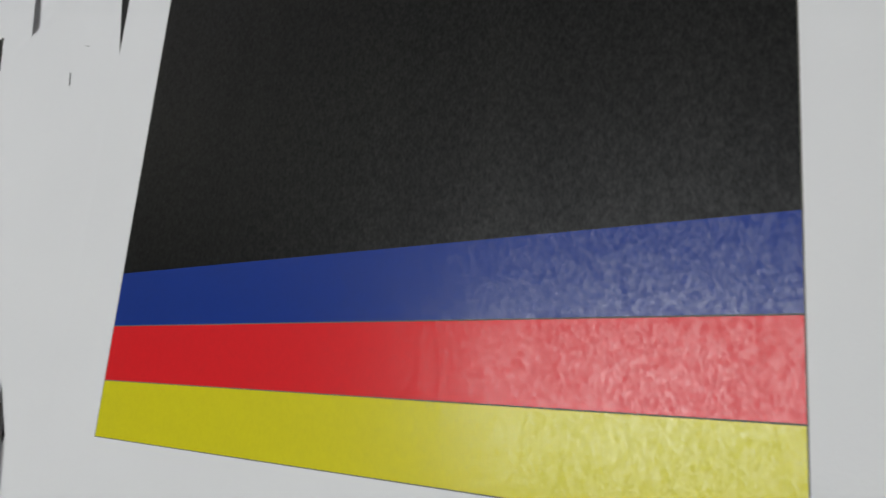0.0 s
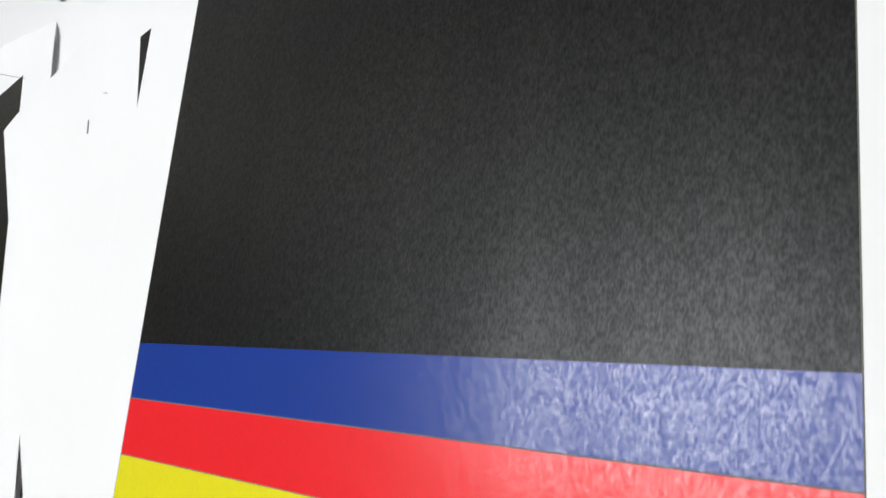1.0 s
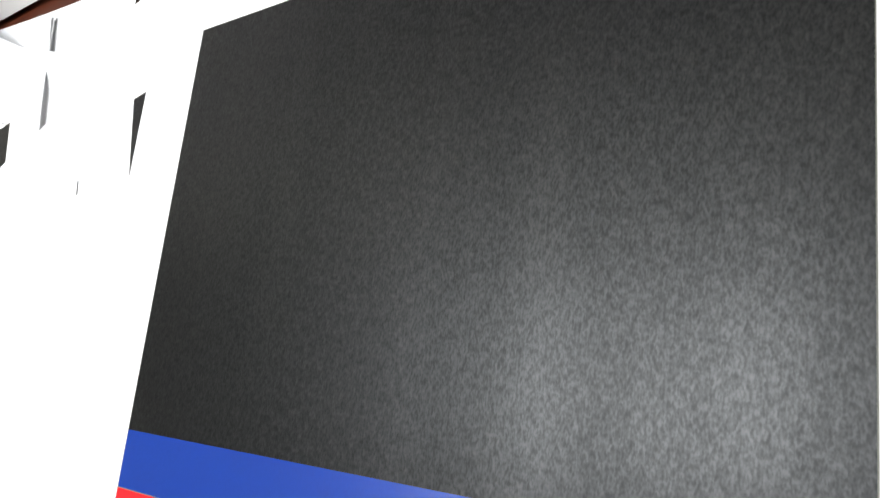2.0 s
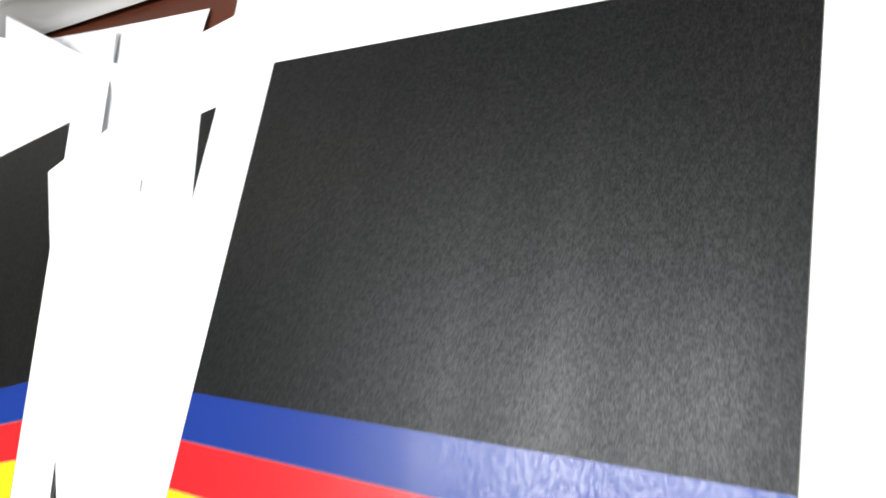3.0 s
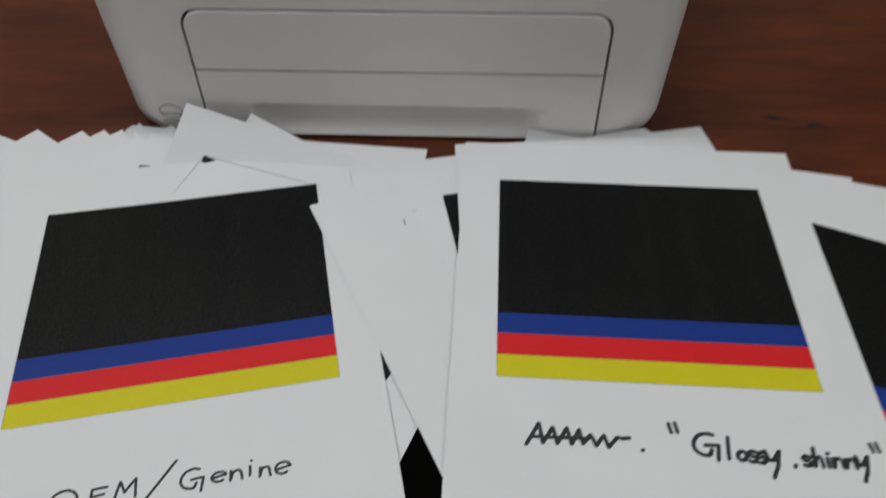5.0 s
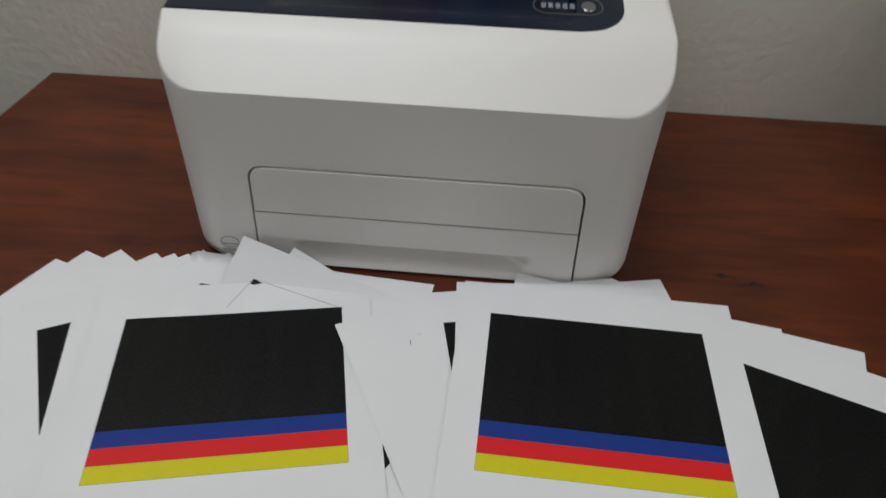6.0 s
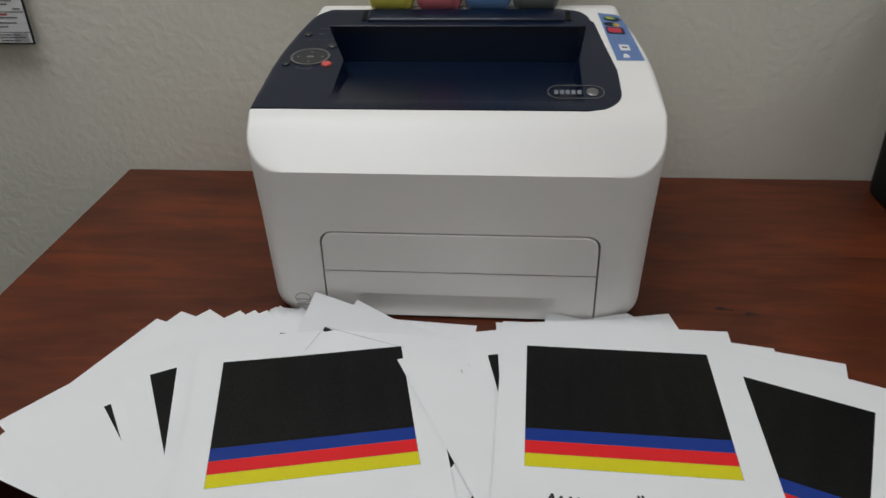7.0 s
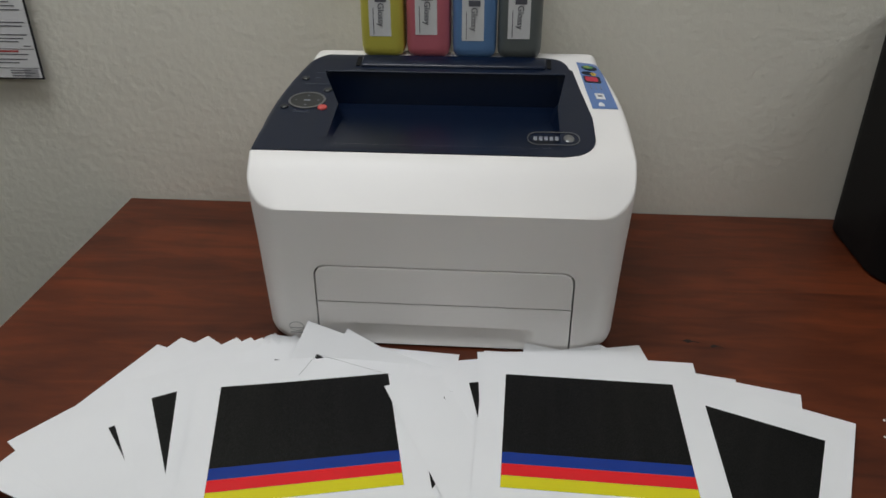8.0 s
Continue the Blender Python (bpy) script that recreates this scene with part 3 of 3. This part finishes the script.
def paper_sheet(order, tl, angle, label, curls=(), printed=True, width=SW, drop=0.0, bend=(0.0400, 87), lift=(0.0, 0.0), edge=None, group="loose printed sheets"):
    base = pose(tl[0], tl[1], DESK + 0.0004 + order * SHEET_GAP, 0, 0, angle)
    bm = bmesh.new()
    nu, nv = 24, 36
    back = base.inverted()

    def rise(u, v):
        """The sheet's tilt over the pile, and a left edge that rides up over the sheet beside it."""
        z = lift[0] + (lift[1] - lift[0]) * u / width
        if edge and u < edge[1]:
            z += edge[0] * (1 - (u / edge[1]) ** 2) * max(0.0, 1 - v / edge[2])
        return z

    def lay(u, v, h):
        return back @ against_printer(base @ Vector((u, -v, h + rise(u, v) + sheet_lift(u, v, curls))), *bend)

    tops, lows = [], []
    for j in range(nv + 1):
        for i in range(nu + 1):
            u, v = width * i / nu, SH * (j / nv) ** 1.5
            tops.append(bm.verts.new(lay(u, v, 0.00008)))
            lows.append(bm.verts.new(lay(u, v, 0.0)))
    k = nu + 1
    for j in range(nv):
        for i in range(nu):
            a = j * k + i
            bm.faces.new((tops[a], tops[a + 1], tops[a + 1 + k], tops[a + k]))
            bm.faces.new((lows[a + k], lows[a + 1 + k], lows[a + 1], lows[a]))
    rim = [i for i in range(k)] + [j * k + nu for j in range(1, nv + 1)] + [nv * k + i for i in range(nu - 1, -1, -1)] + [j * k for j in range(nv - 1, 0, -1)]
    for a, b in zip(rim, rim[1:] + rim[:1]):
        bm.faces.new((tops[a], lows[a], lows[b], tops[b]))
    s = tagged(part("paper_sheet", bm, PAPER, None, "", 60, base), label, "paper", group)
    LIFT[s.name] = rise
    if printed:
        for name, a, b in BANDS:
            bm = bmesh.new()
            n, q = 14, 6
            g = [[bm.verts.new(lay(BX + BW * i / n, BY + drop + a + (b - a) * j / q, 0.00013)) for i in range(n + 1)] for j in range(q + 1)]
            for r0, r1 in zip(g, g[1:]):
                for i in range(n):
                    bm.faces.new((r0[i], r0[i + 1], r1[i + 1], r1[i]))
            part(name + "_band", bm, INK[name], s, "solid %s toner band" % name)
        x0, x1, y0, y1, t = BX, BX + BW, -BY - drop - BANDS[-1][2], -BY - drop, 0.00022
        part("hairline", ring(rounded_outline(x0 - t, y0 - t, x1 + t, y1 + t, (0, 0, 0, 0)), rounded_outline(x0, y0, x1, y1, (0, 0, 0, 0)),
                              lambda u, v, w: lay(u, -v, 0.00010 + w), 0.00003), EDGE_LINE, s)
        for _, a, _ in BANDS[2:]:
            part("hairline", prism([(x0 + BW * i / 12, -BY - drop - a - 0.00012) for i in range(13)] + [(x1 - BW * i / 12, -BY - drop - a + 0.00012) for i in range(13)],
                                   lambda u, v, w: lay(u, -v, 0.00012 + w), 0.00004), EDGE_LINE, s)
    return s


def tl_from(corner, at, angle):
    """Top left corner of a sheet from another of its points."""
    off = {"tl": (0, 0), "tr": (SW, 0), "btl": (BX, -BY), "btr": (BX + BW, -BY)}[corner]
    c, s = math.cos(radians(angle)), math.sin(radians(angle))
    return at[0] - c * off[0] + s * off[1], at[1] - s * off[0] - c * off[1]


WHITE_FAN = "white printed sheet fanned out under the pile"
STACK = [
    # the fan below the genuine sample, turned furthest first
    ("tr", (-0.3847, 0.0315), 69.0, WHITE_FAN, ()),
    ("tr", (-0.3634, 0.0457), 65.5, WHITE_FAN, ()),
    ("tr", (-0.3344, 0.0509), 54.0, WHITE_FAN, ()),
    ("tr", (-0.3012, 0.0501), 49.0, WHITE_FAN, ()),
    ("tr", (-0.2853, 0.0513), 46.5, WHITE_FAN, ()),
    ("tr", (-0.2724, 0.0519), 44.0, WHITE_FAN, ()),
    ("btl", (-0.3770, -0.1024), 41.0, WHITE_FAN, ()),
    ("tl", (-0.3899, -0.0734), 34.5, WHITE_FAN, ()),
    ("btl", (-0.3535, -0.0580), 29.0, WHITE_FAN, (), {"width": 0.185}),
    ("tl", (-0.3391, -0.0217), 16.5, WHITE_FAN, ()),
    ("tr", (-0.0501, 0.0352), -4.5, WHITE_FAN, ()),
    # the fan below the glossy sample
    ("tr", (0.2358, 0.0134), -10.8, WHITE_FAN, ()),
    ("tr", (0.2945, -0.0065), -14.5, WHITE_FAN, ()),
    # sheets whose upper corners stand up against the printer
    ("tl", (-0.1902, 0.0440), -21.7, WHITE_FAN, ()),
    ("tl", (-0.2161, 0.0553), -17.5, "white printed sheet with its upper corner bent up against the printer", (), {"bend": (0.003, 38), "drop": -0.007}),
    ("tl", (-0.1731, 0.0518), -27.0, "white printed sheet with its upper corner bent up against the printer", (), {"bend": (0.0096, 32)}),
    ("btl", (-0.2856, -0.0445), 13.1, "sample sheet with colour bands, hand-marked as genuine", (("tl", 0.11, 0.002), ("tr", 0.042, -0.0018)), {"width": 0.216, "lift": (0.0056, 0.0022)}),
]
placed = []
for order, (corner, at, ang, lab, curls, *rest) in enumerate(STACK):
    placed.append(paper_sheet(order, tl_from(corner, at, ang), ang, lab, curls, **(rest[0] if rest else {})))
genuine = placed[-1]
for i in range(3):
    paper_sheet(len(STACK) - 1.9 + 0.25 * i, tl_from("btl", (-0.2860 + 0.0002 * i, -0.0451), 13.1), 13.1, "white sheet in the pile under the genuine sample", (), False, 0.2157,
                lift=(0.0040 + 0.0005 * i, 0.0004 + 0.0006 * i), group="sheets under the genuine sample")
TOPZ = len(STACK)
# a plain narrow sheet over the genuine sample's edge, then the glossy pile
slip = paper_sheet(TOPZ, (-0.1225, -0.0300), 27.0, "blank white sheet slipped between the two piles", (), False, 0.165, edge=(0.0050, 0.06, 0.22))
paper_sheet(TOPZ + 1, tl_from("btl", (-0.0376, -0.0125), 12.0), 12.0, "white printed sheet lying between the two samples", ())
for i, (px, py, pa, pw) in enumerate(((-0.0290, 0.0240, 3.2, 0.1745), (-0.0283, 0.0170, 2.8, 0.168), (-0.0280, 0.0200, 3.6, 0.166), (-0.0285, 0.0225, 3.0, 0.168))):
    paper_sheet(TOPZ + 2 + i, (px, py), pa, "white sheet in the pile under the glossy sample", (), False, pw, lift=(0.0006 + 0.0004 * i,) * 2, group="sheets under the glossy sample")
paper_sheet(TOPZ + 3, tl_from("btr", (0.2938, -0.0742), -23.1), -23.1, "printed sheet with dark block showing beside the glossy sample", (), width=0.217, lift=(0.0006, 0.0015))
paper_sheet(TOPZ + 6, (-0.0310, 0.0385), 3.5, WHITE_FAN, (), True, 0.166, lift=(0.0008, 0.0022))
glossy = paper_sheet(TOPZ + 7, tl_from("btl", (0.0, 0.0), -1.6), -1.6, "sample sheet with glossy colour bands, hand-marked", lift=(0.0026, 0.0026))


# ---------------------------------------------------------------- handwriting
def arc(cx, cy, rx, ry, a0, a1, n=12):
    return [(cx + rx * math.cos(radians(a0 + (a1 - a0) * i / n)), cy + ry * math.sin(radians(a0 + (a1 - a0) * i / n))) for i in range(n + 1)]


# pen paths in a cell one unit wide and high, standing on the baseline
GLYPH = {
    "O": [arc(0.5, 0.5, 0.48, 0.5, 100, 470)],
    "E": [[(0.85, 0.95), (0.1, 0.9), (0.15, 0.02), (0.95, 0.12)], [(0.12, 0.48), (0.75, 0.55)]],
    "M": [[(0.0, 0.0), (0.12, 0.95), (0.45, 0.35), (0.85, 1.0), (1.0, 0.05)]],
    "/": [[(0.0, 0.0), (1.0, 1.0)]],
    "G": [arc(0.55, 0.52, 0.5, 0.48, 60, 285) + [(0.75, 0.30)], [(0.5, 0.48), (1.02, 0.50), (0.98, -0.12)]],
    "e": [[(0.1, 0.35), (0.85, 0.5)] + arc(0.5, 0.42, 0.42, 0.40, 15, 310)],
    "n": [[(0.05, 0.8), (0.1, 0.0), (0.2, 0.55)] + arc(0.5, 0.5, 0.32, 0.3, 150, 20, 6) + [(0.95, 0.0)]],
    "i": [[(0.4, 0.75), (0.5, 0.0)], [(0.42, 1.15), (0.5, 1.18)]],
    "l": [[(0.45, 1.55), (0.55, 0.0)]],
    "o": [arc(0.5, 0.4, 0.42, 0.4, 90, 450)],
    "s": [arc(0.5, 0.62, 0.36, 0.2, 30, 250, 7) + arc(0.5, 0.2, 0.38, 0.22, 80, -140, 7)],
    "y": [[(0.05, 0.8), (0.25, 0.2), (0.5, 0.15), (0.9, 0.85)], [(0.9, 0.85), (0.75, -0.3), (0.45, -1.0)]],
    "h": [[(0.1, 1.5), (0.1, 0.0), (0.25, 0.55)] + arc(0.5, 0.5, 0.32, 0.3, 150, 20, 6) + [(0.9, 0.0)]],
    ".": [[(0.4, 0.0), (0.5, 0.05)]],
    ",": [[(0.5, 0.1), (0.4, -0.15)]],
    '"': [[(0.1, 1.0), (0.35, 0.3)], [(0.65, 1.05), (0.85, 0.35)]],
    # a run of pen strokes that spells nothing
    "~": [[(0.0, 0.0), (0.1, 0.95), (0.16, 0.1), (0.24, 0.8), (0.30, 0.1), (0.38, 0.8), (0.44, 0.1), (0.5, 0.75), (0.55, 0.15), (0.62, 0.55), (0.68, 0.1), (0.75, 0.55), (0.8, 0.05), (0.88, 0.5), (0.93, 0.45), (1.0, 0.5)], [(0.05, 0.35), (0.6, 0.38)]],
}


def handwriting(sheet, cells, width, lift, label, slant=0.12):
    """cells: glyph, x, y (sheet coordinates, y negative downwards), cell width and height."""
    bm = bmesh.new()
    rise = LIFT[sheet.name]
    for ch, x, y, w, h in cells:
        for path in GLYPH[ch]:
            pts = []
            for a, b in zip(path, path[1:]):
                pts += [(a[0] + (b[0] - a[0]) * t, a[1] + (b[1] - a[1]) * t) for t in (0, 0.5)]
            pts.append(path[-1])
            wob = [(x + w * u + slant * h * (v - 0.5) + random.uniform(-1, 1) * 0.00012, y + h * v + random.uniform(-1, 1) * 0.00012) for u, v in pts]
            stroke(wob, width, lambda u, v, z: (u, v, z + rise(u, -v)), lift, bm)
    return part("handwriting", bm, MARKER, sheet, label)


handwriting(genuine, [
    ("O", 0.0529, -0.2428, 0.0135, 0.0118), ("E", 0.0712, -0.2408, 0.0090, 0.0085), ("M", 0.0835, -0.2405, 0.0095, 0.0096), ("/", 0.0857, -0.2601, 0.0229, 0.0350),
    ("G", 0.1124, -0.2415, 0.0110, 0.0105), ("e", 0.1268, -0.2400, 0.0080, 0.0062), ("n", 0.1358, -0.2405, 0.0065, 0.0062), ("i", 0.1440, -0.2395, 0.0030, 0.0065),
    ("n", 0.1495, -0.2410, 0.0060, 0.0058), ("e", 0.1566, -0.2415, 0.0085, 0.0075)], 0.0014, 0.00016, "handwritten words in thin black pen")
handwriting(glossy, [
    ("~", 0.0405, -0.2305, 0.0500, 0.0125), (".", 0.0955, -0.2306, 0.0020, 0.0020), ('"', 0.1095, -0.2220, 0.0060, 0.0070), ("G", 0.1207, -0.2320, 0.0125, 0.0125),
    ("l", 0.1362, -0.2326, 0.0030, 0.0075), ("o", 0.1414, -0.2330, 0.0052, 0.0060), ("s", 0.1464, -0.2335, 0.0052, 0.0068), ("s", 0.1507, -0.2338, 0.0048, 0.0068),
    ("y", 0.1545, -0.2335, 0.0080, 0.0075), (",", 0.1670, -0.2345, 0.0030, 0.0040), ("s", 0.1720, -0.2340, 0.0050, 0.0062), ("h", 0.1775, -0.2342, 0.0050, 0.0065),
    ("i", 0.1832, -0.2340, 0.0030, 0.0060), ("n", 0.1865, -0.2340, 0.0055, 0.0058), ("n", 0.1925, -0.2340, 0.0055, 0.0058), ("y", 0.1975, -0.2335, 0.0065, 0.0070),
    ('"', 0.2060, -0.2265, 0.0055, 0.0060)], 0.0021, 0.00016, "handwritten words in thick black marker")


tick = [slip.matrix_basis.inverted() @ Vector((x, y, DESK)) for x, y in ((-0.0614, -0.0369), (-0.0603, -0.0415))]
part("pen_tick", stroke([(q.x, q.y) for q in tick], 0.0006, lambda u, v, z: (u, v, z + LIFT[slip.name](u, -v)), 0.00016), MARKER, slip)


# ---------------------------------------------------------------- things at the edges
def speaker_box():
    x0, x1, y0, y1, h = 0.456, 0.70, 0.202, 0.400, 0.310
    s = tagged(empty("black_equipment_box", pose(0, 0, DESK)), "tall black plastic equipment case standing on the desk by the wall", "equipment case")
    plan = rounded_outline(x0, y0, x1, y1, (0.05,) * 4, 10)
    part("case", prism(plan, lambda u, v, w: (u, v, 0.004 + w), h - 0.004, 0.004), BLACK_BOX, s, "", 40)
    part("base", prism(rounded_outline(x0 + 0.008, y0 + 0.008, x1 - 0.008, y1 - 0.008, (0.045,) * 4, 8), lambda u, v, w: (u, v, w), 0.004), BLACK_BOX, s)


speaker_box()


def wall_notice():
    n = tagged(empty("wall_notice", pose(-0.6625, WALL_Y, 0.9375)), "white printed notice on a thin dark board on the wall", "notice")
    w, h = 0.216, 0.28
    part("backing_board", box(-w - 0.004, -0.0135, 0.0, 0.0, -0.0115, h + 0.004, 0.0006), BACKING, n, "thin dark board")
    for u in (-w + 0.03, -0.05):
        for v in (0.05, h - 0.03):
            part("spacer", box(u - 0.01, -0.0115, v - 0.01, u + 0.01, 0.0, v + 0.01, 0.001), GREY_PLASTIC, n)
    sheet = part("notice_sheet", box(-w - 0.001, -0.0145, 0.0025, -0.0025, -0.0137, h), PAPER, n, "white sheet of small print")
    front = lambda u, v, z: (u, -0.0145 - z, v)
    # height over the lower edge, gap to the right edge
    lines = ((0.024, 0.030), (0.029, 0.017), (0.036, 0.014), (0.0535, 0.023), (0.058, 0.015), (0.063, 0.008), (0.075, 0.012), (0.080, 0.008))
    lines += tuple((0.097 + 0.0052 * i + 0.006 * (i // 4), 0.010 + 0.006 * ((i * 5) % 4)) for i in range(26))
    for z, gap in lines:
        part("text_line", prism(bar(-w + 0.012, z - 0.0007, -gap, z + 0.0007), front, 0.0003), TEXT_GREY, sheet)
    part("text_line", prism(bar(-w + 0.012, 0.0389, -0.027, 0.0413), front, 0.0003), TEXT_RED, sheet, "red line of small print")
    part("text_line", prism(bar(-0.017, 0.0468, -0.007, 0.0482), front, 0.0003), TEXT_GREY, sheet)
    for z in (0.0165, 0.0435):
        part("rule", prism(bar(-w + 0.001, z - 0.0004, -0.003, z + 0.0004), front, 0.0003), TEXT_GREY, sheet)
    stamp = part("stamp", prism(bar(-0.026, 0.0035, -0.006, 0.0155), front, 0.0002), STAMP_GREY, sheet, "pale grey printed stamp")
    for z, gap in ((0.0050, 0.030), (0.0090, 0.022), (0.0125, 0.028)):
        part("text_line", prism(bar(-0.046, z, -gap + 0.012, z + 0.0012), front, 0.0004), TEXT_GREY, stamp)


wall_notice()
